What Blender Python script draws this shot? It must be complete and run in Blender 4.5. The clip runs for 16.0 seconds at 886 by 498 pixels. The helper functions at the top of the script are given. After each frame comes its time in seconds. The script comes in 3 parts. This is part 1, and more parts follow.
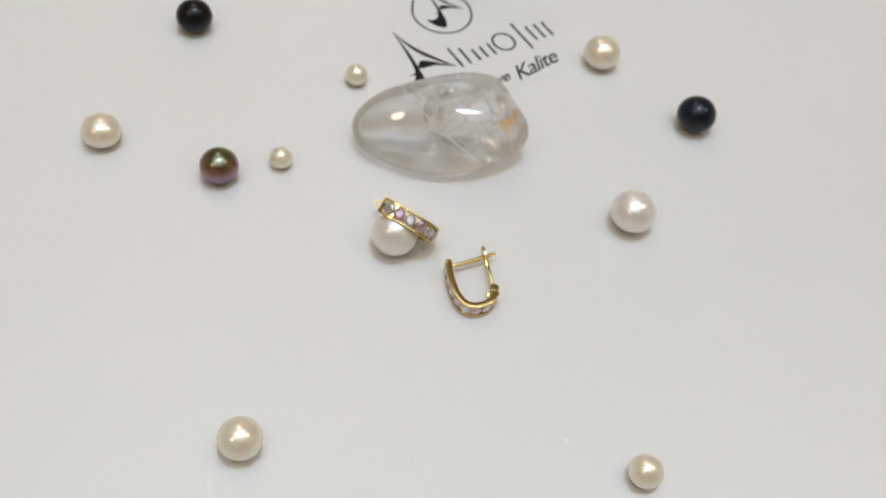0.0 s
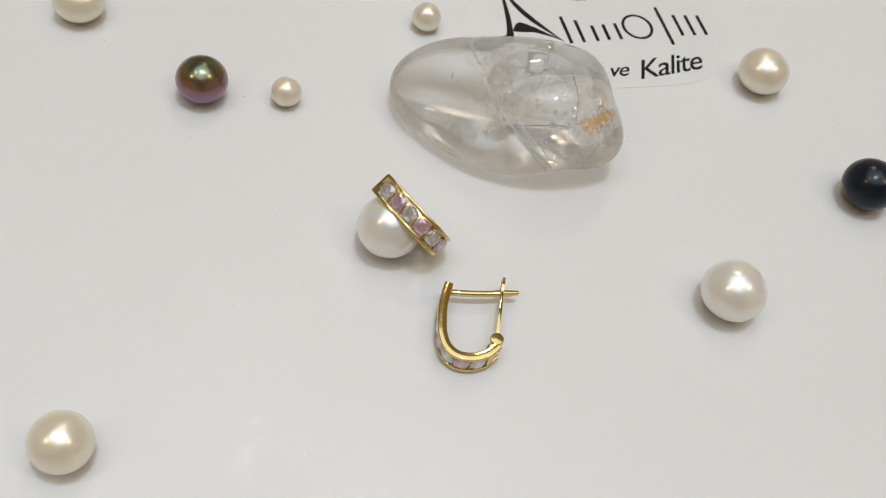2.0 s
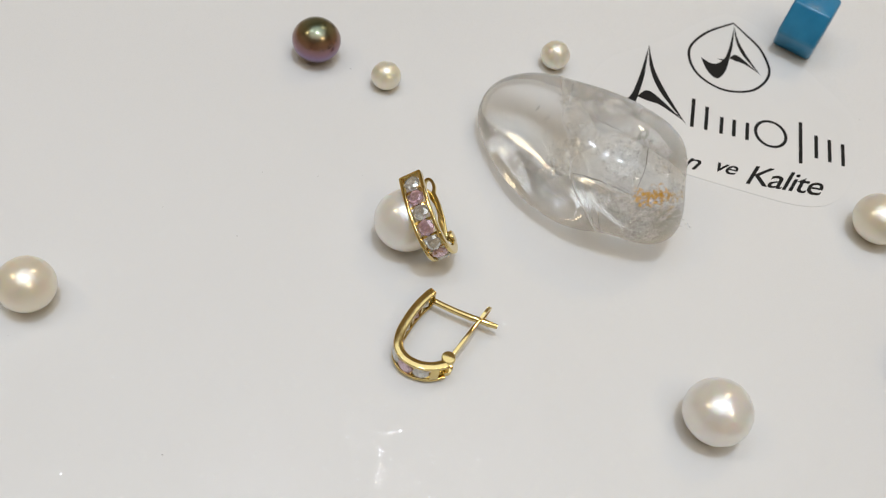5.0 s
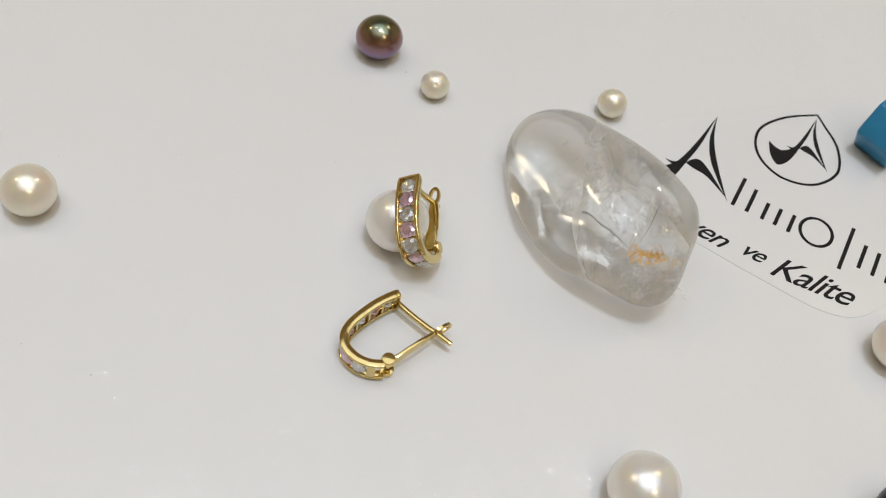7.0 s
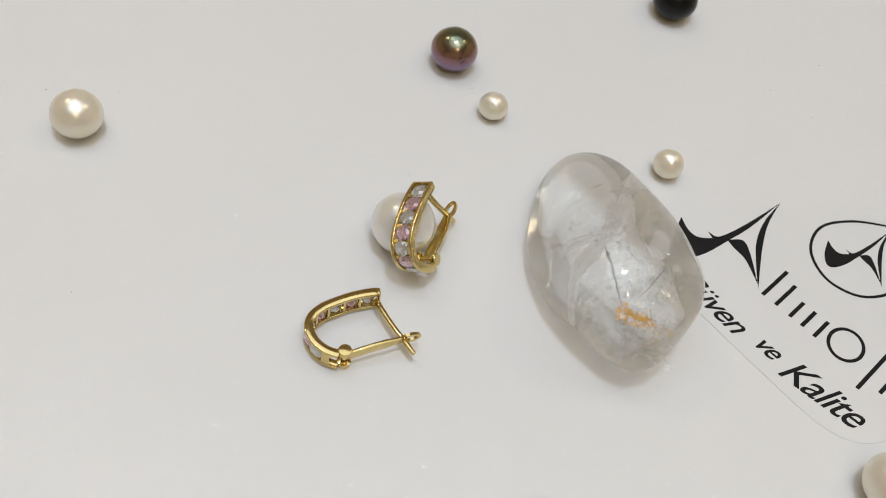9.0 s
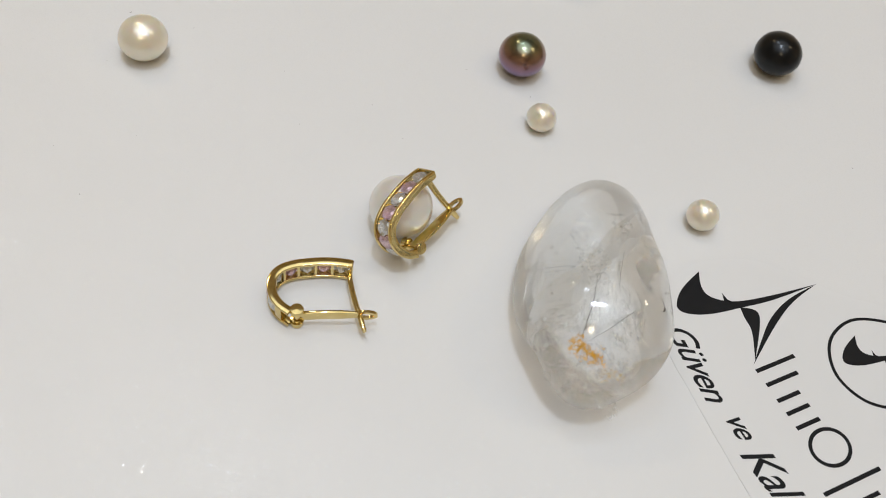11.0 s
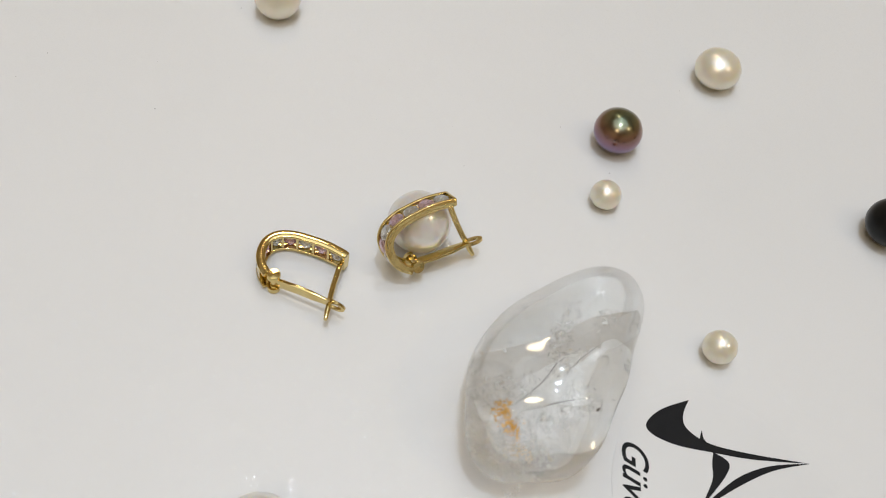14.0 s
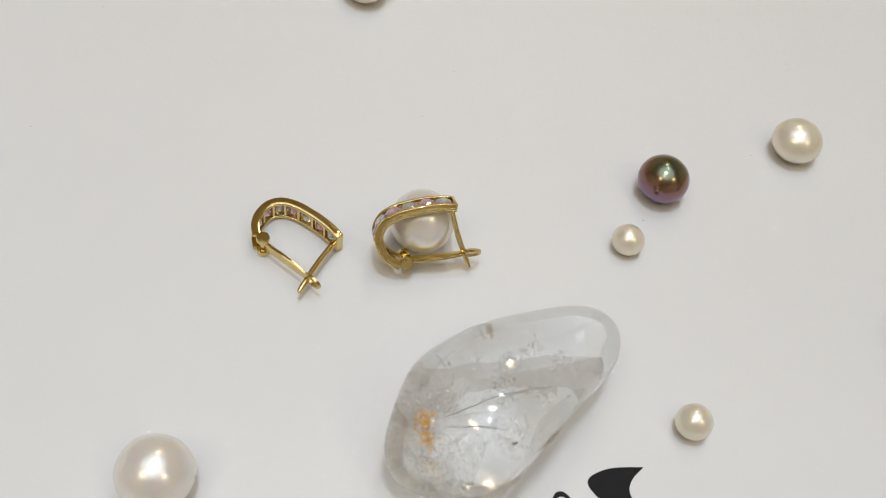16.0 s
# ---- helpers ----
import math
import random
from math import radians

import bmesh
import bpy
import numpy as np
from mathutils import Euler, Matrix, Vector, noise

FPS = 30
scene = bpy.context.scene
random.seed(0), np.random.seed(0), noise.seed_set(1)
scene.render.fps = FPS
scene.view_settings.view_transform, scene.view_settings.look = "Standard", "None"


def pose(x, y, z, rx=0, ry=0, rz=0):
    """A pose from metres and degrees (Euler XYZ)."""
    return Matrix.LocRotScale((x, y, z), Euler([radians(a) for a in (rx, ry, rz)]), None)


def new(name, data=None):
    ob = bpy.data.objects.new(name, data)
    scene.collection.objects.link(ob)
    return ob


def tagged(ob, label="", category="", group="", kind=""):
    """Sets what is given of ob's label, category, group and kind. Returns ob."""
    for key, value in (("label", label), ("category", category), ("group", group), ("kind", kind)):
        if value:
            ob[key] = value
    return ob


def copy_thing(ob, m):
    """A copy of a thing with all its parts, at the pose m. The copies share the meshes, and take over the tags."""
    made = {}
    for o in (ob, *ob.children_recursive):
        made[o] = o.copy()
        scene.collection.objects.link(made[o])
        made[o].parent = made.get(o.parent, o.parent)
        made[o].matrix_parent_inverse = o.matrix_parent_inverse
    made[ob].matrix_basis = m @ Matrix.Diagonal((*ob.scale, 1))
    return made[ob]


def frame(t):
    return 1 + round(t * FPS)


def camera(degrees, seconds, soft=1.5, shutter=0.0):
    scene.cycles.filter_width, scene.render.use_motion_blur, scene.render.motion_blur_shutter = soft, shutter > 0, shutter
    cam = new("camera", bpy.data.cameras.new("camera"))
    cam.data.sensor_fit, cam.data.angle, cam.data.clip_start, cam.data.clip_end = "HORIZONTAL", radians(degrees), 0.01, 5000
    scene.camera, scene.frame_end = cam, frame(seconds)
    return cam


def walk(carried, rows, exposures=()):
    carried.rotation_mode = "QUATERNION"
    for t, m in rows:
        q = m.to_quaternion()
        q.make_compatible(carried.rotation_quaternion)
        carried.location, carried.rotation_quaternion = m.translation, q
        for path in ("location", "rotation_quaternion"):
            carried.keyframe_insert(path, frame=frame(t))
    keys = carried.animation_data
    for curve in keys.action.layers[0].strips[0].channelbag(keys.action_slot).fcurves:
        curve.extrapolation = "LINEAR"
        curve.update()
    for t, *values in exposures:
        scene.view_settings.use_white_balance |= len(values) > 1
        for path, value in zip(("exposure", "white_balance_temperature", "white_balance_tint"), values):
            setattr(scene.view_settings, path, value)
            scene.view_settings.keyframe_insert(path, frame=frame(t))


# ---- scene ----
cam = camera(46.50, 16.0, soft=1.0)
PATH = [
    (0, 0.02012, -0.10695, 0.14542, 36.544, -6.506, 14.827),
    (0.5, 0.02557, -0.09635, 0.13529, 36.069, -6.980, 19.226),
    (1, 0.02787, -0.08729, 0.12237, 35.965, -8.484, 24.427),
    (1.5, 0.03178, -0.07764, 0.11471, 35.640, -8.449, 29.015),
    (2, 0.03487, -0.06801, 0.10693, 35.065, -8.118, 33.314),
    (2.5, 0.03757, -0.06037, 0.10067, 34.726, -7.765, 37.717),
    (3, 0.04354, -0.05890, 0.10361, 34.910, -7.194, 41.782),
    (3.5, 0.04967, -0.05891, 0.10641, 35.080, -7.531, 46.141),
    (4, 0.05481, -0.05585, 0.10739, 35.320, -7.666, 50.490),
    (4.5, 0.05833, -0.05187, 0.10695, 35.171, -7.654, 55.026),
    (5, 0.06264, -0.04780, 0.10722, 35.430, -7.572, 59.413),
    (5.2, 0.06620, -0.04495, 0.10772, 35.961, -6.715, 61.283),
    (7.3, 0.07639, -0.02441, 0.10633, 35.987, -7.594, 79.146),
    (7.5, 0.07704, -0.02285, 0.10616, 35.936, -7.261, 80.813),
    (8, 0.07759, -0.01758, 0.10697, 35.765, -7.541, 85.289),
    (8.5, 0.07927, -0.01064, 0.10656, 35.966, -7.304, 89.602),
    (9, 0.07979, -0.00396, 0.10705, 36.060, -7.933, 94.008),
    (9.2, 0.07980, -0.00110, 0.10819, 35.606, -7.842, 95.788),
    (11.3, 0.07507, 0.02558, 0.10737, 35.384, -6.689, 114.464),
    (11.5, 0.07464, 0.02616, 0.10716, 35.785, -7.160, 115.732),
    (12, 0.07276, 0.03075, 0.10758, 35.737, -7.510, 120.277),
    (12.5, 0.07102, 0.03695, 0.10790, 35.923, -7.750, 124.480),
    (13, 0.06826, 0.04149, 0.10819, 35.798, -7.814, 129.074),
    (13.5, 0.06543, 0.04604, 0.10835, 35.607, -7.758, 133.541),
    (14, 0.06105, 0.05059, 0.10791, 35.451, -7.654, 137.643),
    (14.5, 0.05605, 0.05470, 0.10787, 35.512, -7.038, 141.749),
    (15, 0.05111, 0.05768, 0.10712, 34.837, -7.151, 146.188),
    (15.5, 0.04673, 0.06132, 0.10745, 34.902, -7.167, 150.582),
    (16, 0.04162, 0.06526, 0.10704, 35.063, -6.778, 154.630),
]

cam.data.dof.use_dof, cam.data.dof.focus_distance, cam.data.dof.aperture_fstop = True, 0.131, 39.0
walk(cam, [(t, pose(x, y, z, rx, ry, rz)) for t, x, y, z, rx, ry, rz in PATH])

# ---- light ----
MM = 0.001
world = bpy.data.worlds.new("room_air")
scene.world = world
world.use_nodes = True
world.node_tree.nodes["Background"].inputs["Color"].default_value = (1.0, 0.97, 0.93, 1)
world.node_tree.nodes["Background"].inputs["Strength"].default_value = 0.05
scene.view_settings.exposure = 0.0
# light passes many thin layers inside the pebble
scene.cycles.transparent_max_bounces, scene.cycles.max_bounces, scene.cycles.transmission_bounces = 32, 24, 24
CEILING = 1.75


def area_lamp(name, x, y, z, size, watts, colour):
    data = bpy.data.lights.new(name, "AREA")
    data.shape, data.size, data.energy, data.color = "DISK", size, watts, colour
    ob = new(name, data)
    ob.matrix_basis = pose(x, y, z)  # straight down
    return ob


WARM, COOL = (1.0, 0.81, 0.53), (0.82, 0.94, 1.12)
LAMPS = (
    # wide unseen disc, enlarged as soft fill
    (0.02, 0.02, 0.00, 2.00, 12.4, (0.855, 0.945, 1.04)),
    # unseen cool spots, inferred from the highlights
    (-0.46, -0.38, 0.10, 0.13, 1.3, COOL),
    (0.05, 0.02, 0.10, 0.18, 6.0, COOL),
    (0.34, 0.27, 0.10, 0.12, 1.0, COOL),
    # unseen warm lamps, number and places made up to warm the light
    (1.15, 0.35, 0.02, 0.26, 3.9, WARM),
    (-0.62, 1.22, 0.02, 0.26, 3.9, WARM),
    (-0.85, -1.10, 0.02, 0.26, 3.9, WARM),
)
for lx, ly, drop, size, watts, tone in LAMPS:
    area_lamp("lamp_light", lx, ly, CEILING - drop - 0.03, size, watts, tone)


# ---- materials ----
def material(name):
    m = bpy.data.materials.new(name)
    m.use_nodes = True
    nt = m.node_tree
    return m, nt, nt.nodes["Principled BSDF"]


def node(nt, kind, **values):
    n = nt.nodes.new(kind)
    for key, value in values.items():
        n.inputs[key.replace("_", " ")].default_value = value
    return n


def ramp(nt, source, *stops):
    r = nt.nodes.new("ShaderNodeValToRGB")
    while len(r.color_ramp.elements) < len(stops):
        r.color_ramp.elements.new(0.5)
    for e, (at, c) in zip(r.color_ramp.elements, stops):
        e.position, e.color = at, (*c, 1)
    nt.links.new(source, r.inputs["Fac"])
    return r.outputs["Color"]


def coords(nt):
    return nt.nodes.new("ShaderNodeTexCoord").outputs["Object"]


def noise_out(nt, vec, scale, detail=3.0, rough=0.55):
    n = node(nt, "ShaderNodeTexNoise", Scale=scale, Detail=detail, Roughness=rough)
    nt.links.new(vec, n.inputs["Vector"])
    return n.outputs["Fac"]


def bump(nt, height, bsdf, strength, distance):
    b = node(nt, "ShaderNodeBump", Strength=strength, Distance=distance)
    nt.links.new(height, b.inputs["Height"])
    nt.links.new(b.outputs["Normal"], bsdf.inputs["Normal"])
    return b


def plain(name, colour, rough=0.6, metal=0.0, scale=6.0, spread=0.12):
    m, nt, b = material(name)
    n = noise_out(nt, coords(nt), scale, 5.0)
    low, high = [tuple(c * k for c in colour) for k in (1 - spread, 1 + spread)]
    nt.links.new(ramp(nt, n, (0.3, low), (0.7, high)), b.inputs["Base Color"])
    b.inputs["Roughness"].default_value, b.inputs["Metallic"].default_value = rough, metal
    return m


def table_material():
    """Off-white satin laminate with a fine pearly fleck."""
    m, nt, b = material("pearly_laminate")
    vec = coords(nt)
    stain = noise_out(nt, vec, 18.0, 4.0)
    nt.links.new(ramp(nt, stain, (0.3, (0.725, 0.722, 0.712)), (0.7, (0.745, 0.742, 0.735))), b.inputs["Base Color"])
    cells = node(nt, "ShaderNodeTexVoronoi", Scale=8500.0)
    nt.links.new(vec, cells.inputs["Vector"])
    # every flake lies at its own small tilt
    centre = nt.nodes.new("ShaderNodeVectorMath")
    centre.operation, centre.inputs[1].default_value = "SUBTRACT", (0.5, 0.5, 0.5)
    nt.links.new(cells.outputs["Color"], centre.inputs[0])
    size = nt.nodes.new("ShaderNodeVectorMath")
    size.operation, size.inputs["Scale"].default_value = "SCALE", 0.43
    nt.links.new(centre.outputs["Vector"], size.inputs[0])
    geo = nt.nodes.new("ShaderNodeNewGeometry")
    total = nt.nodes.new("ShaderNodeVectorMath")
    nt.links.new(geo.outputs["Normal"], total.inputs[0])
    nt.links.new(size.outputs["Vector"], total.inputs[1])
    unit = nt.nodes.new("ShaderNodeVectorMath")
    unit.operation = "NORMALIZE"
    nt.links.new(total.outputs["Vector"], unit.inputs[0])
    nt.links.new(unit.outputs["Vector"], b.inputs["Coat Normal"])
    b.inputs["Coat Weight"].default_value, b.inputs["Coat Roughness"].default_value = 0.52, 0.06
    b.inputs["Roughness"].default_value = 0.45
    b.inputs["Specular IOR Level"].default_value = 0.4
    bump(nt, noise_out(nt, vec, 900.0, 3.0), b, 0.12, 0.00006)
    return m


def pearl_material(name, body, sheen, rough, over=None, coat=0.5, metal=0.0):
    """Nacre: a soft body colour under a glossy coat, with faint rings and spots."""
    m, nt, b = material(name)
    vec = coords(nt)
    big = noise_out(nt, vec, 160.0, 2.0)
    base = ramp(nt, big, (0.3, body), (0.72, sheen))
    if over:
        facing = nt.nodes.new("ShaderNodeSeparateXYZ")
        geo = nt.nodes.new("ShaderNodeNewGeometry")
        nt.links.new(geo.outputs["Normal"], facing.inputs["Vector"])
        wob = nt.nodes.new("ShaderNodeMath")
        wob.operation = "MULTIPLY_ADD"
        wob.inputs[1].default_value, wob.inputs[2].default_value = 0.5, 0.5
        nt.links.new(facing.outputs["Z"], wob.inputs[0])
        base = ramp(nt, wob.outputs[0], *over)
    nt.links.new(base, b.inputs["Base Color"])
    b.inputs["Roughness"].default_value = rough
    b.inputs["Coat Weight"].default_value, b.inputs["Coat Roughness"].default_value = coat, 0.12
    b.inputs["Metallic"].default_value = metal
    fine = noise_out(nt, vec, 900.0, 3.0)
    bump(nt, fine, b, 0.12, 0.00003)
    return m, b


TABLE = table_material()
# colours of the made-up room, tuned for warm bounce light
WALL = plain("bounce_wall", (0.76, 0.65, 0.48), 0.8, scale=3.0)
CEIL = plain("bounce_ceiling", (0.76, 0.68, 0.54), 0.9, scale=2.0, spread=0.05)
FLOOR = plain("bounce_floor", (0.36, 0.29, 0.22), 0.4, scale=5.0)
CABINET = plain("counter_front", (0.70, 0.68, 0.65), 0.4, scale=9.0, spread=0.06)
LAMP_RIM = plain("lamp_rim", (0.75, 0.75, 0.74), 0.35, 0.0, 40.0, 0.05)
WHITE_PEARL, wb = pearl_material("white_nacre", (0.80, 0.743, 0.62), (0.85, 0.803, 0.69), 0.29, coat=0.4, metal=0.44)
ROSE_PEARL, rb = pearl_material("rosy_white_nacre", (0.82, 0.795, 0.75), (0.865, 0.845, 0.815), 0.29, coat=0.4, metal=0.44)
for nacre in (wb, rb):
    nacre.inputs["Coat IOR"].default_value, nacre.inputs["Coat Roughness"].default_value = 1.75, 0.08
    nacre.inputs["Subsurface Weight"].default_value, nacre.inputs["Subsurface Scale"].default_value = 0.6, 0.003
    nacre.inputs["Subsurface Radius"].default_value = (1.0, 0.72, 0.42)
BLACK_PEARL, kb = pearl_material("black_nacre", (0.003, 0.0035, 0.004), (0.006, 0.007, 0.008), 0.28, coat=0.38)
kb.inputs["Specular IOR Level"].default_value, kb.inputs["Coat Roughness"].default_value = 0.1, 0.2
NAVY_PEARL, nb = pearl_material("blue_black_nacre", (0.003, 0.007, 0.014), (0.005, 0.012, 0.024), 0.28, coat=0.40)
nb.inputs["Specular IOR Level"].default_value, nb.inputs["Coat Roughness"].default_value = 0.15, 0.2
PEACOCK_PEARL, pb = pearl_material("peacock_nacre", (0.2, 0.12, 0.1), (0.2, 0.12, 0.1), 0.24,
    over=((0.0, (0.16, 0.12, 0.20)), (0.42, (0.23, 0.15, 0.25)), (0.62, (0.27, 0.15, 0.16)), (0.80, (0.30, 0.19, 0.14)), (0.92, (0.22, 0.21, 0.13)), (1.0, (0.15, 0.19, 0.13))), coat=0.35)
pb.inputs["Metallic"].default_value, pb.inputs["Coat IOR"].default_value, pb.inputs["Coat Roughness"].default_value = 0.95, 1.6, 0.05

GOLD, nt, gb = material("polished_gold")
gvec = coords(nt)
nt.links.new(ramp(nt, noise_out(nt, gvec, 500.0, 3.0), (0.3, (0.65, 0.505, 0.20)), (0.7, (0.76, 0.61, 0.285))), gb.inputs["Base Color"])
gb.inputs["Metallic"].default_value, gb.inputs["Roughness"].default_value = 1.0, 0.09
bump(nt, noise_out(nt, gvec, 700.0, 2.0), gb, 0.15, 0.00005)


def gem_material(name, colour, glow):
    """Cut stone: glass facets with a bright polish and some scattered light."""
    m = bpy.data.materials.new(name)
    m.use_nodes = True
    nt = m.node_tree
    nt.nodes.clear()
    out = nt.nodes.new("ShaderNodeOutputMaterial")
    glass = node(nt, "ShaderNodeBsdfGlass", Color=(*colour, 1), Roughness=0.0, IOR=2.1)
    soft = node(nt, "ShaderNodeBsdfTranslucent", Color=(*glow, 1))
    body = node(nt, "ShaderNodeBsdfDiffuse", Color=(*glow, 1))
    shine = node(nt, "ShaderNodeBsdfGlossy", Color=(*glow, 1), Roughness=0.0)
    a, b, c = [nt.nodes.new("ShaderNodeMixShader") for _ in range(3)]
    a.inputs[0].default_value, b.inputs[0].default_value, c.inputs[0].default_value = 0.5, 0.25, 0.30
    for source, mix, slot in ((soft, a, 1), (body, a, 2), (glass, b, 1), (a, b, 2), (b, c, 1), (shine, c, 2)):
        nt.links.new(source.outputs[0], mix.inputs[slot])
    nt.links.new(c.outputs[0], out.inputs["Surface"])
    return m


CLEAR_GEM = gem_material("clear_gem", (0.98, 0.99, 0.99), (0.93, 0.94, 0.94))
PINK_GEM = gem_material("pink_gem", (1.0, 0.89, 0.95), (0.94, 0.77, 0.86))
INK = plain("black_ink", (0.012, 0.012, 0.013), 0.45, scale=300.0)
INK.node_tree.nodes["Principled BSDF"].inputs["Specular IOR Level"].default_value = 0.12
CARD, nt, cb = material("white_card")
nt.links.new(ramp(nt, noise_out(nt, coords(nt), 90.0, 4.0), (0.3, (0.71, 0.708, 0.70)), (0.7, (0.73, 0.727, 0.72))), cb.inputs["Base Color"])
cb.inputs["Roughness"].default_value = 0.32
BLUE, nt, bb = material("blue_enamel")
nt.links.new(ramp(nt, noise_out(nt, coords(nt), 300.0, 4.0), (0.3, (0.012, 0.17, 0.33)), (0.7, (0.02, 0.22, 0.41))), bb.inputs["Base Color"])
bb.inputs["Roughness"].default_value = 0.28


def clouded(name, colour, low, high, scale, most, translucent=True):
    """A thin veil: see-through, with milky patches of that colour."""
    m = bpy.data.materials.new(name)
    m.use_nodes = True
    nt = m.node_tree
    nt.nodes.clear()
    out = nt.nodes.new("ShaderNodeOutputMaterial")
    clear = nt.nodes.new("ShaderNodeBsdfTransparent")
    milk = node(nt, "ShaderNodeBsdfDiffuse", Color=(*colour, 1))
    if translucent:
        through_it = node(nt, "ShaderNodeBsdfTranslucent", Color=(*colour, 1))
        both = nt.nodes.new("ShaderNodeMixShader")
        nt.links.new(milk.outputs[0], both.inputs[1])
        nt.links.new(through_it.outputs[0], both.inputs[2])
        milk = both
    mix = nt.nodes.new("ShaderNodeMixShader")
    n = noise_out(nt, coords(nt), scale, 6.0, 0.65)
    nt.links.new(ramp(nt, n, (low, (0, 0, 0)), (high, (most, most, most))), mix.inputs[0])
    nt.links.new(clear.outputs[0], mix.inputs[1])
    nt.links.new(milk.outputs[0], mix.inputs[2])
    nt.links.new(mix.outputs[0], out.inputs["Surface"])
    return m


VEIL = clouded("milky_veil", (0.96, 0.96, 0.95), 0.0, 0.45, 420.0, 0.80)
HAZE = clouded("faint_haze", (0.96, 0.96, 0.95), 0.50, 0.78, 230.0, 0.06)
MILKY = clouded("milky_end", (0.96, 0.955, 0.93), 0.40, 0.75, 330.0, 0.18)
WISP = clouded("wispy_veil", (0.95, 0.95, 0.94), 0.46, 0.68, 1500.0, 0.5)
GLINT = bpy.data.materials.new("bright_fracture")
GLINT.use_nodes = True
gnt = GLINT.node_tree
gnt.nodes.clear()
gout, gmix = gnt.nodes.new("ShaderNodeOutputMaterial"), gnt.nodes.new("ShaderNodeMixShader")
gclear, gshine = gnt.nodes.new("ShaderNodeBsdfTransparent"), node(gnt, "ShaderNodeBsdfGlossy", Color=(0.95, 0.95, 0.95, 1), Roughness=0.12)
gnt.links.new(ramp(gnt, noise_out(gnt, coords(gnt), 2600.0, 4.0), (0.47, (0, 0, 0)), (0.6, (0.7, 0.7, 0.7))), gmix.inputs[0])
gnt.links.new(gclear.outputs[0], gmix.inputs[1])
gnt.links.new(gshine.outputs[0], gmix.inputs[2])
gnt.links.new(gmix.outputs[0], gout.inputs["Surface"])
RUST = clouded("rust_stain", (0.80, 0.41, 0.03), 0.49, 0.55, 2600.0, 0.95, False)
PALE_RUST = clouded("pale_rust_stain", (0.85, 0.55, 0.14), 0.50, 0.60, 2600.0, 0.6, False)
NEEDLE = plain("grey_needle", (0.09, 0.085, 0.075), 0.5, scale=400.0)
SPECK = plain("dark_speck", (0.03, 0.012, 0.008), 0.5, scale=400.0)


def quartz_material():
    """Polished rock crystal: glass that lets a share of the light pass unbent, a polish, a trace of haze and soft tumbling marks."""
    m = bpy.data.materials.new("polished_quartz")
    m.use_nodes = True
    nt = m.node_tree
    nt.nodes.clear()
    out = nt.nodes.new("ShaderNodeOutputMaterial")
    glass = node(nt, "ShaderNodeBsdfGlass", Color=(0.995, 0.997, 0.99, 1), Roughness=0.0, IOR=1.47)
    clear = node(nt, "ShaderNodeBsdfTransparent", Color=(0.99, 0.99, 0.985, 1))
    milk = node(nt, "ShaderNodeBsdfDiffuse", Color=(0.93, 0.925, 0.91, 1))
    polish = node(nt, "ShaderNodeBsdfGlossy", Color=(1, 1, 1, 1), Roughness=0.03)
    a, b, c = [nt.nodes.new("ShaderNodeMixShader") for _ in range(3)]
    vec = coords(nt)
    cloud = ramp(nt, noise_out(nt, vec, 260.0, 8.0, 0.7), (0.45, (0.0, 0.0, 0.0)), (0.75, (0.04, 0.04, 0.04)))
    a.inputs[0].default_value, c.inputs[0].default_value = 0.29, 0.025
    nt.links.new(cloud, b.inputs[0])
    for source, mix, slot in ((glass, a, 1), (clear, a, 2), (a, b, 1), (milk, b, 2), (b, c, 1), (polish, c, 2)):
        nt.links.new(source.outputs[0], mix.inputs[slot])
    nt.links.new(c.outputs[0], out.inputs["Surface"])
    marks = node(nt, "ShaderNodeBump", Strength=0.08, Distance=0.0003)
    nt.links.new(noise_out(nt, vec, 220.0, 2.0), marks.inputs["Height"])
    for shiny in (glass, polish):
        nt.links.new(marks.outputs["Normal"], shiny.inputs["Normal"])
    return m


QUARTZ = quartz_material()


# ---- building helpers ----
def part(name, bm, mat, parent=None, label="", smooth=True):
    bmesh.ops.recalc_face_normals(bm, faces=bm.faces)
    me = bpy.data.meshes.new(name)
    bm.to_mesh(me)
    bm.free()
    me.materials.append(mat)
    if smooth:
        me.polygons.foreach_set("use_smooth", [True] * len(me.polygons))
        me.set_sharp_from_angle(angle=radians(42))
    ob = new(name, me)
    ob.parent = parent
    if label:
        tagged(ob, label)
    return ob


def box_bm(x0, x1, y0, y1, z0, z1, bevel=0.0, segments=2):
    bm = bmesh.new()
    bmesh.ops.create_cube(bm, size=1.0)
    bmesh.ops.scale(bm, vec=(x1 - x0, y1 - y0, z1 - z0), verts=bm.verts)
    bmesh.ops.translate(bm, vec=((x0 + x1) / 2, (y0 + y1) / 2, (z0 + z1) / 2), verts=bm.verts)
    if bevel:
        bmesh.ops.bevel(bm, geom=bm.edges[:], offset=bevel, segments=segments, affect="EDGES", profile=0.5)
    return bm


def empty(name, m=None):
    ob = new(name)
    ob.empty_display_size = 0.005
    if m is not None:
        ob.matrix_basis = m
    return ob


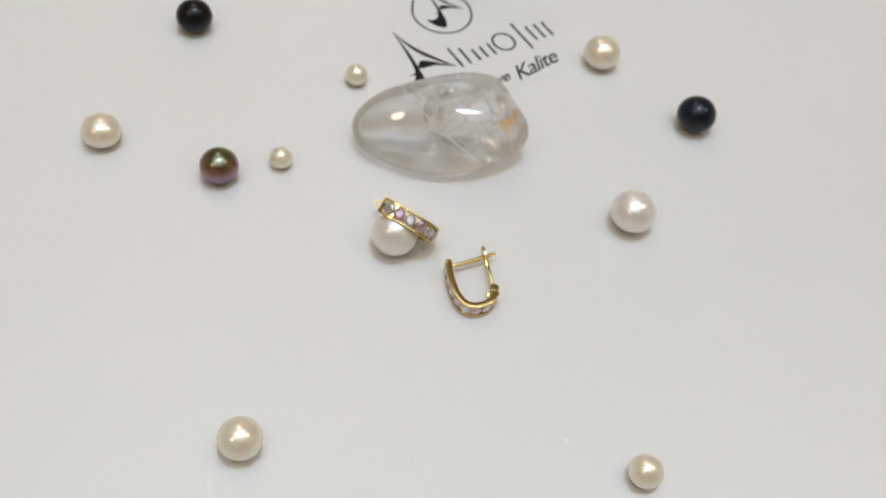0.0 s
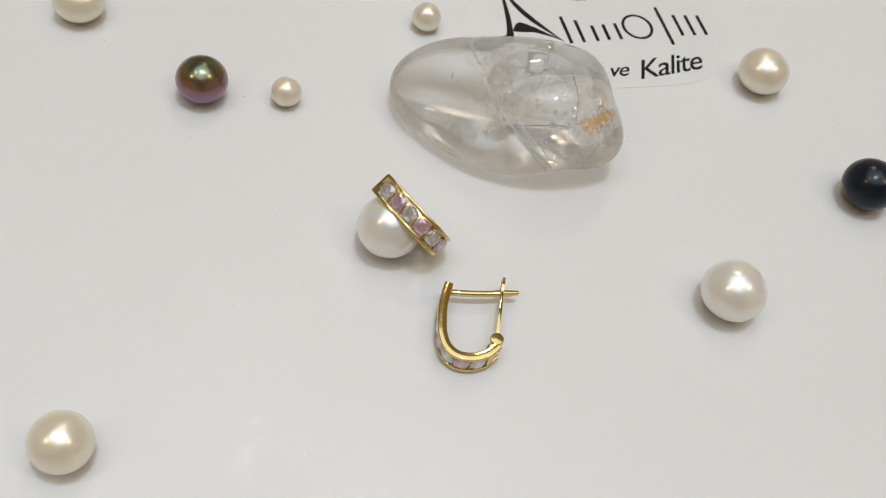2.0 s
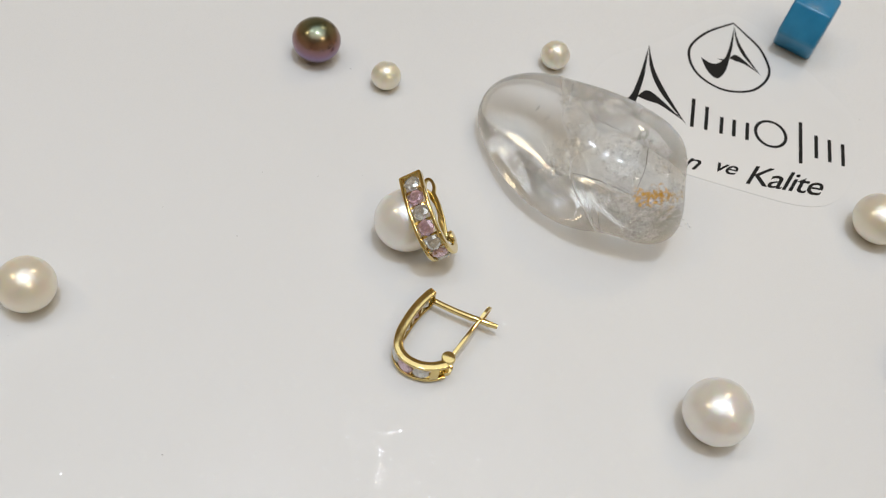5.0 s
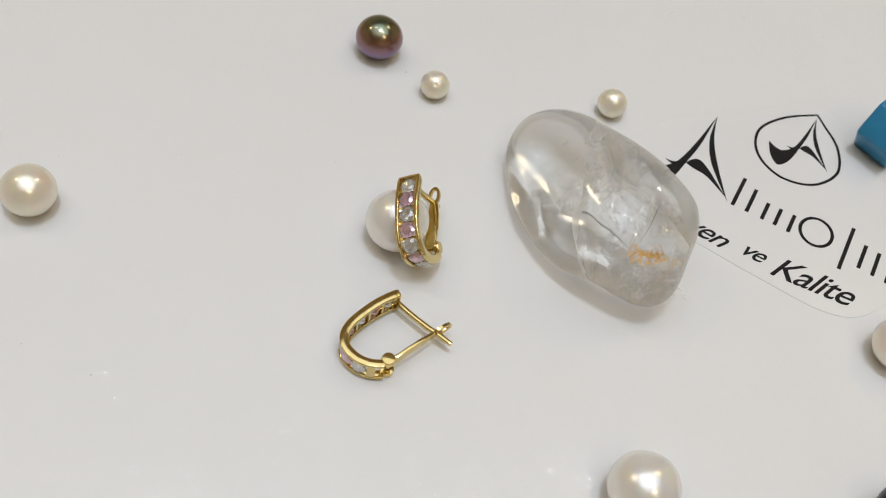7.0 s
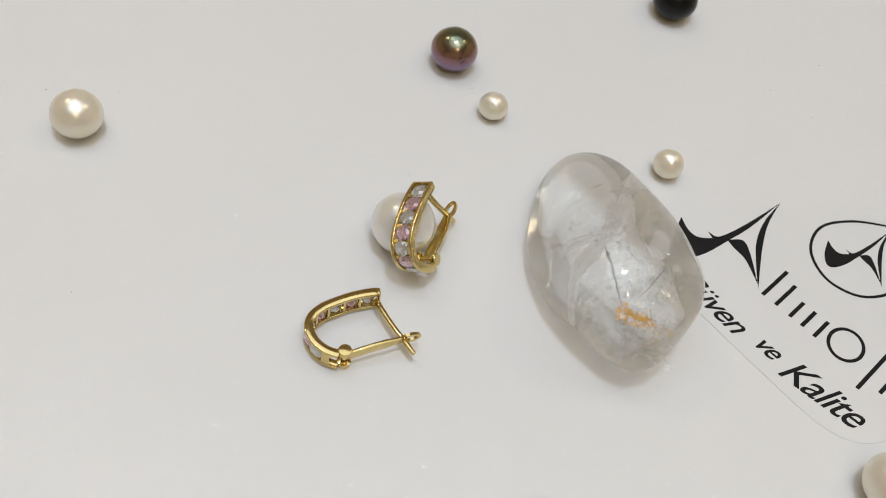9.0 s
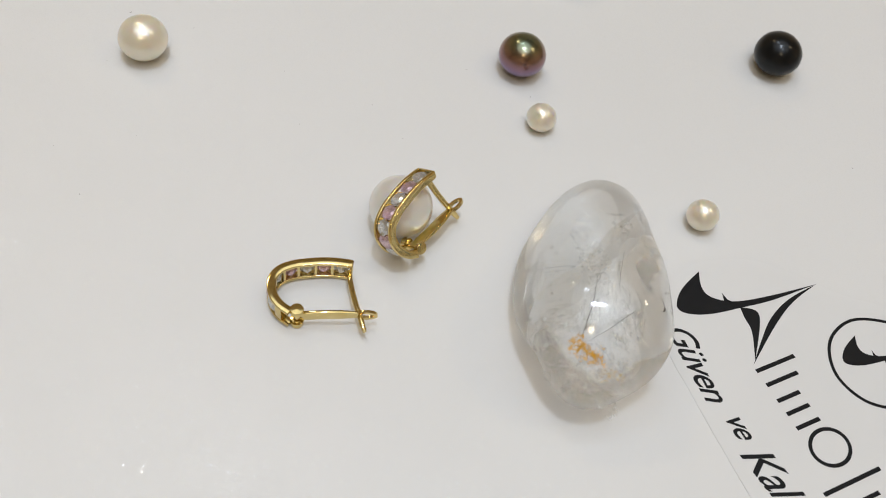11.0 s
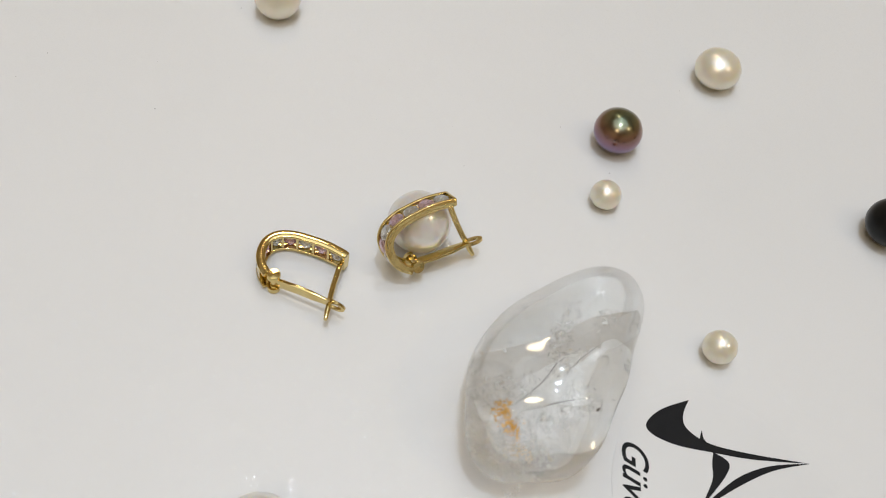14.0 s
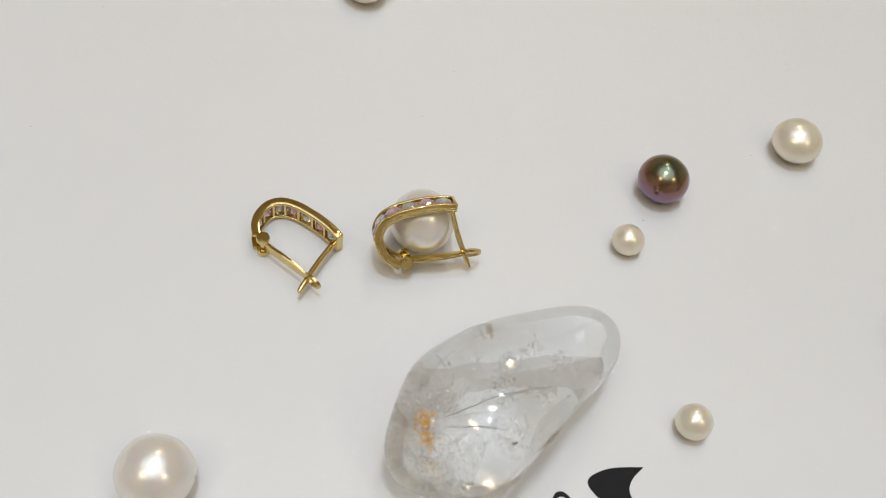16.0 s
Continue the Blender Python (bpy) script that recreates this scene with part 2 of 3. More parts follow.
# ---- room and counter ----
H = 0.90
ROOM = 1.9
# floor, ceiling and walls are unseen and invented, to fill the shadows warmly
tagged(part("floor", box_bm(-ROOM, ROOM, -ROOM, ROOM, -H - 0.1, -H), FLOOR, smooth=False), "unseen made-up light brown floor around the counter", "floor", kind="structure")
tagged(part("ceiling", box_bm(-ROOM, ROOM, -ROOM, ROOM, CEILING, CEILING + 0.1), CEIL, smooth=False), "unseen made-up off-white ceiling that bounces light", "ceiling", kind="structure")
for name, x0, x1, y0, y1 in (("wall_north", -ROOM, ROOM, ROOM, ROOM + 0.1), ("wall_south", -ROOM, ROOM, -ROOM - 0.1, -ROOM), ("wall_east", ROOM, ROOM + 0.1, -ROOM, ROOM), ("wall_west", -ROOM - 0.1, -ROOM, -ROOM, ROOM)):
    tagged(part(name, box_bm(x0, x1, y0, y1, -H, CEILING), WALL, smooth=False), "unseen made-up honey-coloured wall that bounces warm light", "wall", kind="structure")
counter = empty("display_counter", pose(0, 0, -H))
tagged(counter, "off-white display counter with a faintly sparkling satin top", "counter")
part("counter_body", box_bm(-0.62, 0.62, -0.62, 0.62, 0, H - 0.03, 0.004), CABINET, counter, smooth=False)
part("countertop", box_bm(-0.65, 0.65, -0.65, 0.65, H - 0.03, H, 0.003), TABLE, counter, "satin off-white top with fine pearly flecks", smooth=False)

# rims are made up to go around the unseen lamps
for lx, ly, drop, size, watts, tone in LAMPS:
    bm = bmesh.new()
    ring = []
    for i in range(40):
        a = 2 * math.pi * i / 40
        for r, z in ((size * 0.5 + 0.004, drop), (size * 0.5 + 0.004, -0.028), (size * 0.5 + 0.02, -0.028), (size * 0.5 + 0.03, drop)):
            ring.append(bm.verts.new((r * math.cos(a), r * math.sin(a), z)))
    for i in range(40):
        for j in range(3):
            k, l = 4 * i, 4 * ((i + 1) % 40)
            bm.faces.new((ring[k + j], ring[k + j + 1], ring[l + j + 1], ring[l + j]))
    rim = part("added_lamp_rim", bm, LAMP_RIM)
    rim.matrix_basis = pose(lx, ly, CEILING - drop)
    tagged(rim, "made-up round white rim around an unseen lamp above the counter", "ceiling lamp", group="ceiling lamps")


# ---- pearls ----
def pearl(x, y, wide, tall, turn, mat, label, lean=0.0, seed=0, rough=0.012, long=1.0, pit=None):
    """A pearl of that width and height in millimetres; it rests on the counter at (x, y)."""
    bm = bmesh.new()
    bmesh.ops.create_uvsphere(bm, u_segments=56, v_segments=36, radius=0.5)
    off = Vector((seed * 3.7, seed * 1.3, 5.1))
    for v in bm.verts:
        d = v.co.normalized()
        grow = 1 + rough * noise.noise(d * 1.3 + off) + rough * 0.35 * noise.noise(d * 4.0 + off)
        if pit:
            near = (d - Vector(pit).normalized()).length
            grow -= 0.05 * math.exp(-(near / 0.13) ** 2)
        v.co = v.co * grow
        # button pearls are flatter below than above
        v.co.z *= 1.0 if v.co.z > 0 else 0.94
    bmesh.ops.scale(bm, vec=(wide * MM * long, wide * MM, tall * MM), verts=bm.verts)
    bmesh.ops.rotate(bm, cent=(0, 0, 0), matrix=Euler((radians(lean), 0, radians(turn))).to_matrix(), verts=bm.verts)
    low = min(v.co.z for v in bm.verts)
    bmesh.ops.translate(bm, vec=(0, 0, -low), verts=bm.verts)
    ob = part("pearl", bm, mat)
    ob.matrix_basis = pose(x * MM, y * MM, 0)
    return tagged(ob, label, "pearl", group="loose pearls on the counter")


pearl(-53.4, 39, 7.15, 6.5, 20, BLACK_PEARL, "glossy jet black round pearl lying on the counter", seed=1)
pearl(48.1, 48.9, 7.75, 7.15, 60, NAVY_PEARL, "glossy blue-black round pearl lying on the counter", seed=2)
pearl(-34.1, 4.3, 6.95, 6.3, 0, PEACOCK_PEARL, "iridescent bronze and green peacock pearl lying on the counter", seed=3)
pearl(-56.8, 4.9, 7.1, 5.8, 10, WHITE_PEARL, "creamy white flattened button pearl lying on the counter", seed=4)
pearl(-24.85, 10.7, 4.25, 4.0, 30, WHITE_PEARL, "very small creamy pearl with a drilled pit on top", seed=5, pit=(0.5, -0.5, 0.75))
pearl(-18.5, 36, 4.35, 4.3, 0, WHITE_PEARL, "very small creamy white pearl near the quartz pebble", seed=6, pit=(0.3, 0.8, 0.1))
pearl(27, 59.8, 7.5, 6.6, 40, WHITE_PEARL, "creamy white round pearl beside the printed card", seed=7)
pearl(39.5, 19.4, 8.25, 7.6, 80, ROSE_PEARL, "large rosy white pearl with a tiny pit lying alone", seed=8, rough=0.02, pit=(-0.2, -0.75, 0.6))
pearl(-11.1, -44.2, 6.8, 6.3, 15, WHITE_PEARL, "creamy ivory round pearl lying on the counter", seed=9)
pearl(49.1, -30.2, 5.4, 5.3, 15, WHITE_PEARL, "small ivory pearl lying far from the others", seed=10)
pearl(-0.1, -0.2, 8.1, 8.0, 15, ROSE_PEARL, "large rosy white pearl with a gold earring leaning on it", seed=11)


# ---- quartz pebble ----
HEART = Vector((4.1, 28.0, 5.6))
# log radius in millimetres, as a low polynomial of the direction from the heart
LOBES = (2.147, 0.097, -0.020, 0.056, 0.067, -0.004, -0.016, -0.041, 0.045, 0.251, -0.115, 0.279, 0.060, 0.280, -0.088, 0.000, -0.367, 0.443, 0.219, 0.684, -0.380, 1.117, 0.070, 0.453, 0.309, -0.416, -0.122, -0.501, 0.158, -0.813, -0.128, -1.358, -0.071, -0.306, -0.613, -0.115, 0.566, -0.457, -0.146, -0.138, 1.369, -1.076, 0.272, -0.529, 0.862, -1.354, -0.111, 0.446, 0.136)
POWERS = [(i, j, n - i - j) for n in range(7) for i in range(n + 1) for j in range(n + 1 - i) if n - i - j <= 1]


def lobed(d):
    """Radius in millimetres along unit directions."""
    return np.exp(sum(c * d[:, 0] ** i * d[:, 1] ** j * d[:, 2] ** k for c, (i, j, k) in zip(LOBES, POWERS)))


def quartz_bm(shrink=1.0, detail=6):
    bm = bmesh.new()
    bmesh.ops.create_icosphere(bm, subdivisions=detail, radius=1.0)
    r = lobed(np.array([v.co for v in bm.verts]))
    for v, k in zip(bm.verts, r):
        p = v.co * float(k)
        p += 0.10 * noise.noise_vector(p * 0.22 + Vector((3, 1, 7))) + 0.02 * noise.noise_vector(p * 0.7)
        p = HEART + p * shrink
        p.z = 0.5 * (p.z + math.sqrt(p.z * p.z + 2.0))  # flat where it lies
        v.co = p * MM
    if shrink == 1.0:
        low = min(v.co.z for v in bm.verts)
        bmesh.ops.translate(bm, vec=(0, 0, -low), verts=bm.verts)
    return bm


def inside(c, margin):
    """Whether a place in millimetres lies that deep within the pebble."""
    d = np.array(c) - np.array(HEART)
    far = float(np.linalg.norm(d)) + 1e-9
    return far + margin < float(lobed(d[None] / far)[0]) and c[2] > 0.5


def place_inside(pick, margin):
    for _ in range(400):
        c = pick()
        if inside(c, margin):
            return c
    return Vector((4, 27, 6))


def sheet_bm(centre, normal, shrink, wave=0.0):
    """A slice through the pebble, slightly wavy."""
    bm = quartz_bm(shrink, 4)
    bmesh.ops.bisect_plane(bm, geom=bm.verts[:] + bm.edges[:] + bm.faces[:], plane_co=[c * MM for c in centre], plane_no=normal, clear_inner=True, clear_outer=True)
    bmesh.ops.contextual_create(bm, geom=bm.edges[:])
    if wave:
        bmesh.ops.triangulate(bm, faces=bm.faces[:])
        bmesh.ops.subdivide_edges(bm, edges=bm.edges[:], cuts=3, use_grid_fill=True)
        for v in bm.verts:
            v.co += Vector(normal) * wave * MM * noise.noise(v.co * 260)
    return bm


def crack_bm(start, along, across):
    """A wavy strip inside the pebble with one clean edge through start and a ragged one."""
    bm = bmesh.new()
    start, along, across = Vector(start), Vector(along), Vector(across)
    rows = []
    for i in range(73):
        s = -18 + 0.5 * i
        ragged = 1.0 + 0.35 * noise.noise(Vector((s * 0.35, 2.0, 0))) + 0.15 * noise.noise(Vector((s * 1.7, 5.0, 0)))
        row = []
        for k in range(9):
            p = start + along * s + across * (ragged * k / 8)
            p = p + Vector((0.1, 0.25, 0.2)) * noise.noise(p * 0.3) + 0.06 * noise.noise_vector(p * 1.1)
            row.append(bm.verts.new(p * MM) if inside(p, 0.25) else None)
        rows.append(row)
    for lo, hi in zip(rows, rows[1:]):
        for k in range(8):
            corners = (lo[k], lo[k + 1], hi[k + 1], hi[k])
            if None not in corners:
                bm.faces.new(corners)
    return bm


def flake_bm(c, radius, tilt, turn, stretch=1.0, rough=0.2, seed=0):
    """A ragged little sheet with a bumpy face."""
    bm = bmesh.new()
    rows = []
    for q in range(1, 5):
        ring = []
        for i in range(18):
            ang = 2 * math.pi * i / 18
            edge = radius * (1 + 0.55 * noise.noise(Vector((math.cos(ang) * 1.6, math.sin(ang) * 1.6, seed * 2.3)))) * q / 4
            x, y = edge * math.cos(ang) * stretch, edge * math.sin(ang)
            ring.append(bm.verts.new((x * MM, y * MM, rough * radius * noise.noise(Vector((x, y, seed * 1.7))) * MM)))
        rows.append(ring)
    heart = bm.verts.new((0, 0, 0))
    for i in range(18):
        k = (i + 1) % 18
        bm.faces.new((heart, rows[0][i], rows[0][k]))
        for lo, hi in zip(rows, rows[1:]):
            bm.faces.new((lo[i], hi[i], hi[k], lo[k]))
    bmesh.ops.transform(bm, matrix=pose(c[0] * MM, c[1] * MM, c[2] * MM, tilt[0], tilt[1], turn), verts=bm.verts)
    return bm


def rod_bm(line, r, sides=6):
    """A thin needle along a few places, pointed at both ends."""
    bm = bmesh.new()
    pts = [Vector(line[0]).lerp(Vector(line[-1]), j / 12) if len(line) == 2 else None for j in range(13)]
    if len(line) == 3:
        a, m, b = (Vector(p) for p in line)
        bend = 2 * m - (a + b) / 2
        pts = [a * (1 - f) ** 2 + bend * 2 * f * (1 - f) + b * f * f for f in [j / 12 for j in range(13)]]
    rows = []
    for j, c in enumerate(pts):
        f = j / 12
        c = c + 0.10 * noise.noise_vector(c * 0.9)
        turn = (pts[min(j + 1, 12)] - pts[max(j - 1, 0)]).to_track_quat("Z", "Y").to_matrix()
        taper = (0.3 + 0.7 * math.sin(math.pi * min(max(f, 0.05), 0.95))) * (0.8 + 0.5 * noise.noise(c * 1.3))
        rows.append([bm.verts.new((c + turn @ Vector((math.cos(2 * math.pi * i / sides), math.sin(2 * math.pi * i / sides), 0)) * r * taper) * MM) for i in range(sides)])
    for lo, hi in zip(rows, rows[1:]):
        for i in range(sides):
            bm.faces.new((lo[i], lo[(i + 1) % sides], hi[(i + 1) % sides], hi[i]))
    bm.faces.new(rows[0][::-1])
    bm.faces.new(rows[-1])
    return bm


pebble = part("quartz_pebble", quartz_bm(), QUARTZ)
tagged(pebble, "clear polished rock crystal pebble with milky veils and rust stains", "crystal")
part("healed_fracture", crack_bm((4.0, 23.6, 6.5), (0.91, -0.30, -0.28), (-0.05, 2.1, -2.7)), VEIL, pebble, "milky white healed fracture", smooth=False)
part("haze", sheet_bm((3.2, 26.2, 8.6), (0.30, 0.92, 0.25), 0.96, 0.8), HAZE, pebble, "faint milky haze", smooth=False)
part("haze", sheet_bm((9.0, 29.0, 6.0), (0.85, 0.35, 0.40), 0.96, 1.0), HAZE, pebble, "faint milky haze", smooth=False)
part("haze", sheet_bm((12.8, 29.5, 5.0), (0.93, 0.10, 0.35), 0.95, 0.8), MILKY, pebble, "milky white end of the crystal", smooth=False)
rng = random.Random(4)
for i in range(16):
    c = place_inside(lambda: Vector((rng.uniform(-6, 13), rng.uniform(23, 32), rng.uniform(3, 10))), 2.2)
    part("wisp", flake_bm(c, rng.uniform(0.7, 2.0), (rng.uniform(20, 80), rng.uniform(-30, 30)), rng.uniform(0, 180), rng.uniform(0.8, 1.6), 0.3, i), WISP, pebble, "small cloudy fracture", smooth=False)
for i in range(16):
    c = place_inside(lambda: Vector((rng.uniform(9, 17), rng.uniform(22, 33), rng.uniform(1.5, 6.5))), 0.5)
    part("wisp", flake_bm(c, rng.uniform(0.9, 1.9), (rng.uniform(-40, 40), rng.uniform(-40, 40)), rng.uniform(0, 180), rng.uniform(0.8, 1.6), 0.3, i + 20), WISP, pebble, "small cloudy fracture", smooth=False)
for i in range(66):
    if i % 3 == 0:
        c = place_inside(lambda: Vector((rng.uniform(5, 15), rng.uniform(19, 32), rng.uniform(2, 9))), 0.8)
    elif i % 3 == 1:
        c = place_inside(lambda: Vector((rng.uniform(-13, 13), rng.uniform(18, 32), rng.uniform(2, 14))), 0.3)
    else:
        c = place_inside(lambda: Vector((rng.uniform(-4, 15), rng.uniform(20, 34), rng.uniform(3, 11))), 1.0)
    part("fracture", flake_bm(c, 0.12 + 0.45 * rng.random() ** 2, (rng.uniform(-40, 40), rng.uniform(-40, 40)), rng.uniform(0, 180), rng.uniform(0.8, 2.0), 0.35, i), GLINT if i % 2 else WISP, pebble, "tiny glinting fracture", smooth=False)
STAINS = (((12.1, 26.9, 8.5), 1.0, 40), ((12.7, 27.6, 8.8), 0.75, 75), ((12.4, 28.8, 8.5), 0.9, 10), ((12.8, 29.4, 8.2), 0.6, 60), ((13.2, 31.0, 7.6), 0.8, 100), ((13.4, 32.3, 7.4), 0.6, 20), ((13.2, 30.0, 6.6), 0.9, 130))
for i, (c, size, turn) in enumerate(STAINS):
    part("stain", flake_bm(c, size, (25 + 9 * i, 20 - 8 * i), turn, 1.5, 0.9, i + 3), RUST if i < 4 else PALE_RUST, pebble, "orange rust stain inside the crystal", smooth=False)
NEEDLES = ((((10.2, 26.7, 7.4), (0.8, 26.5, 2.9)), 0.065), (((9.7, 27.5, 6.8), (7.9, 29.4, 9.0), (5.2, 32.0, 11.0)), 0.07), (((6.0, 28.8, 11.3), (-0.8, 27.7, 7.3)), 0.06), (((4.6, 32.6, 11.4), (6.3, 34.1, 11.9)), 0.06))
for line, r in NEEDLES:
    part("needle", rod_bm(line, r), NEEDLE, pebble, "thin grey mineral needle")
for x, y, z, r in ((6.28, 33.8, 12.5, 0.20), (5.0, 31.0, 11.5, 0.08), (4.5, 27.0, 8.5, 0.09), (14.6, 25.0, 5.0, 0.12), (-2.0, 29.0, 8.0, 0.08)):
    bm = bmesh.new()
    bmesh.ops.create_icosphere(bm, subdivisions=2, radius=r * MM)
    for v in bm.verts:
        v.co += 0.5 * r * MM * noise.noise_vector(v.co * 7000 + Vector((x, y, z)))
    bmesh.ops.transform(bm, matrix=Matrix.Translation((x * MM, y * MM, z * MM)) @ Matrix.Diagonal((1.4, 0.8, 0.8, 1)), verts=bm.verts)
    part("speck", bm, SPECK, pebble, "tiny dark speck")


# ---- printed card ----
def spline(points, steps=10, closed=True):
    """Catmull-Rom through a few points."""
    n, out = len(points), []
    for i in range(n if closed else n - 1):
        p = [Vector((*points[(i + k) % n if closed else min(max(i + k, 0), n - 1)], 0)) for k in (-1, 0, 1, 2)]
        for s in range(steps):
            t = s / steps
            out.append(0.5 * (2 * p[1] + (p[2] - p[0]) * t + (2 * p[0] - 5 * p[1] + 4 * p[2] - p[3]) * t * t + (3 * p[1] - p[0] - 3 * p[2] + p[3]) * t ** 3))
    if not closed:
        out.append(Vector((*points[-1], 0)))
    return out


def plate_bm(points, z0, z1):
    bm = bmesh.new()
    face = bm.faces.new([bm.verts.new((p.x * MM, p.y * MM, z0 * MM)) for p in points])
    up = bmesh.ops.extrude_face_region(bm, geom=[face])
    bmesh.ops.translate(bm, vec=(0, 0, (z1 - z0) * MM), verts=[v for v in up["geom"] if isinstance(v, bmesh.types.BMVert)])
    bmesh.ops.triangulate(bm, faces=[f for f in bm.faces if len(f.verts) > 4])
    return bm


def ring_plate_bm(outer, inner, z0, z1):
    bm = bmesh.new()
    n = len(outer)
    rows = [[bm.verts.new((p.x * MM, p.y * MM, z * MM)) for p in pts] for pts, z in ((outer, z0), (outer, z1), (inner, z1), (inner, z0))]
    for a, b in zip(rows, rows[1:] + rows[:1]):
        for i in range(n):
            bm.faces.new((a[i], a[(i + 1) % n], b[(i + 1) % n], b[i]))
    return bm


CT = 0.08  # card thickness
card = empty("printed_card", pose(-1.5 * MM, 47.8 * MM, 0, 0, 0, 52.3))
tagged(card, "white die-cut plastic card with a black printed emblem", "card")
EDGE = ((-14.6, 0), (-14.2, 4), (-11.4, 9.6), (-6, 13.9), (-1.5, 17.2), (2.5, 21.3), (8, 25.2), (13.5, 23.2), (20, 16), (26.4, 8), (27.2, 2), (25.6, -5), (22.2, -10.8), (17, -12.7), (8, -11.8), (0, -10.6), (-6, -9.5), (-12.2, -6))
part("sheet", plate_bm(spline(EDGE), 0, CT), CARD, card, smooth=False)


def ink(name, points, smooth_line=True, label=""):
    part(name, plate_bm(spline(points) if smooth_line else [Vector((*p, 0)) for p in points], CT, CT + 0.02), INK, card, label, smooth=False)


def emblem(ox, oy, k):
    """The pointed mark: a swelling tail, and two legs that meet in a tip."""
    def put(pts):
        return [(ox + x * k, oy + y * k) for x, y in pts]
    def curve(a, b):
        return [(p.x, p.y) for p in spline(a, 8, False)] + [(p.x, p.y) for p in spline(b, 8, False)][1:-1]
    tail = curve(((-13.5, 1.4), (-12.3, -2.4), (-10.5, -4.6), (-9.0, -4.0), (-7.6, -1.3), (-6.6, 2.8), (-5.6, 7.6), (-4.9, 14.6)), ((-4.9, 14.6), (-6.3, 7.6), (-7.7, 2.8), (-9.6, 0.4), (-11.4, 0.2), (-13.5, 1.4)))
    ink("tail_mark", put(tail), False)
    leg = curve(((-6.7, 2.9), (-5.2, 4.5), (-3.3, 3.4), (0.3, -0.4)), ((0.3, -0.4), (-3.1, 1.9), (-5.2, 2.4), (-6.7, 2.9)))
    ink("inner_leg_mark", put(leg), False)
    right = curve(((-4.9, 14.6), (-4.1, 9.7), (-2.3, 5.0), (0.7, -1.0)), ((0.7, -1.0), (-1.5, 2.1), (-3.6, 5.6), (-4.75, 9.7), (-4.9, 14.6)))
    ink("outer_leg_mark", put(right), False)
    ink("spur_mark", put(((-9.5, 2.1), (-8.4, 2.1), (-7.4, 2.7), (-8.4, 1.6))), False)


emblem(0, 0, 1.0)
emblem(12.3, 13.0, 0.66)
DROP = ((9.0, 23.6), (4.2, 20.0), (1.3, 15.2), (2.4, 10.2), (6.6, 7.5), (11.5, 8.6), (14.4, 13.0), (13.4, 18.2), (10.6, 21.8))
outer = spline(DROP + DROP[:1], closed=False)[:-1]
inner = [p + (Vector((7.9, 14.8, 0)) - p).normalized() * 0.42 for p in outer]
part("drop_outline", ring_plate_bm(outer, inner, CT, CT + 0.02), INK, card, smooth=False)


def bar(x, y0, y1, w=0.55, slant=0.08):
    h = y1 - y0
    ink("name_bar", [(x, y0), (x + w, y0), (x + w + slant * h, y1), (x + slant * h, y1)], False)


# the name stands as plain strokes of its size
for x, y0, y1 in ((1.3, -1.3, 4.6), (3.4, -1.4, 3.4), (5.7, -1.6, 1.8), (7.6, -1.7, 1.7), (9.6, -1.9, 1.6), (17.5, -4.6, 3.8), (20.0, -3.0, 1.6), (22.0, -3.3, 1.2), (24.0, -3.6, 0.8)):
    bar(x, y0, y1)
ell = [Vector((13.6 + 2.55 * math.cos(a), 0.2 + 2.75 * math.sin(a), 0)) for a in [2 * math.pi * i / 40 for i in range(40)]]
ell_in = [Vector((13.6 + 2.05 * math.cos(a), 0.2 + 2.3 * math.sin(a), 0)) for a in [2 * math.pi * i / 40 for i in range(40)]]
part("name_ring", ring_plate_bm(ell, ell_in, CT, CT + 0.02), INK, card, smooth=False)


def words(text, x, y, size, turn, slant):
    data = bpy.data.curves.new("slogan", "FONT")
    data.body, data.size, data.shear, data.extrude, data.offset = text, size * MM, slant, 0.01 * MM, 0.03 * MM
    data.space_character = 0.92
    data.materials.append(INK)
    ob = new("slogan", data)
    ob.parent = card
    ob.matrix_basis = pose(x * MM, y * MM, (CT + 0.012) * MM, 0, 0, turn)
    return tagged(ob, "black slanted lettering")


words("G\u00fcven", -9.0, -7.9, 4.5, -9, 0.5)
words("ve", 4.4, -9.0, 3.8, -5, 0.5)
words("Kalite", 8.9, -10.4, 5.3, 1, 0.5)


# ---- earrings ----
GEM_COUNT, BAND = 7, 3.0


def band_path(count=72):
    """Outer line of the hoop: straight front, round bottom, up to the hinge."""
    pts = [(0.0, 0.0), (-0.22, -1.8), (-0.25, -3.6), (-0.05, -5.5), (0.38, -7.6), (1.4, -9.4), (3.1, -10.3), (5.2, -10.1), (6.9, -9.1), (8.0, -7.7)]
    line = spline(pts, 24, False)
    total, run = 0.0, [0.0]
    for a, b in zip(line, line[1:]):
        total += (b - a).length
        run.append(total)
    out = []
    for i in range(count + 1):
        s = total * i / count
        out.append((float(np.interp(s, run, [p.x for p in line])), float(np.interp(s, run, [p.y for p in line]))))
    return out, total


PATH_PTS, BAND_LENGTH = band_path()


def outward(s):
    """Place and outward normal at length s along the outer line."""
    f = min(max(s / BAND_LENGTH, 0), 1) * (len(PATH_PTS) - 1)
    i = min(int(f), len(PATH_PTS) - 2)
    a, b = Vector(PATH_PTS[i]), Vector(PATH_PTS[i + 1])
    d = (b - a).normalized()
    return a.lerp(b, f - i), Vector((d.y, -d.x)), d


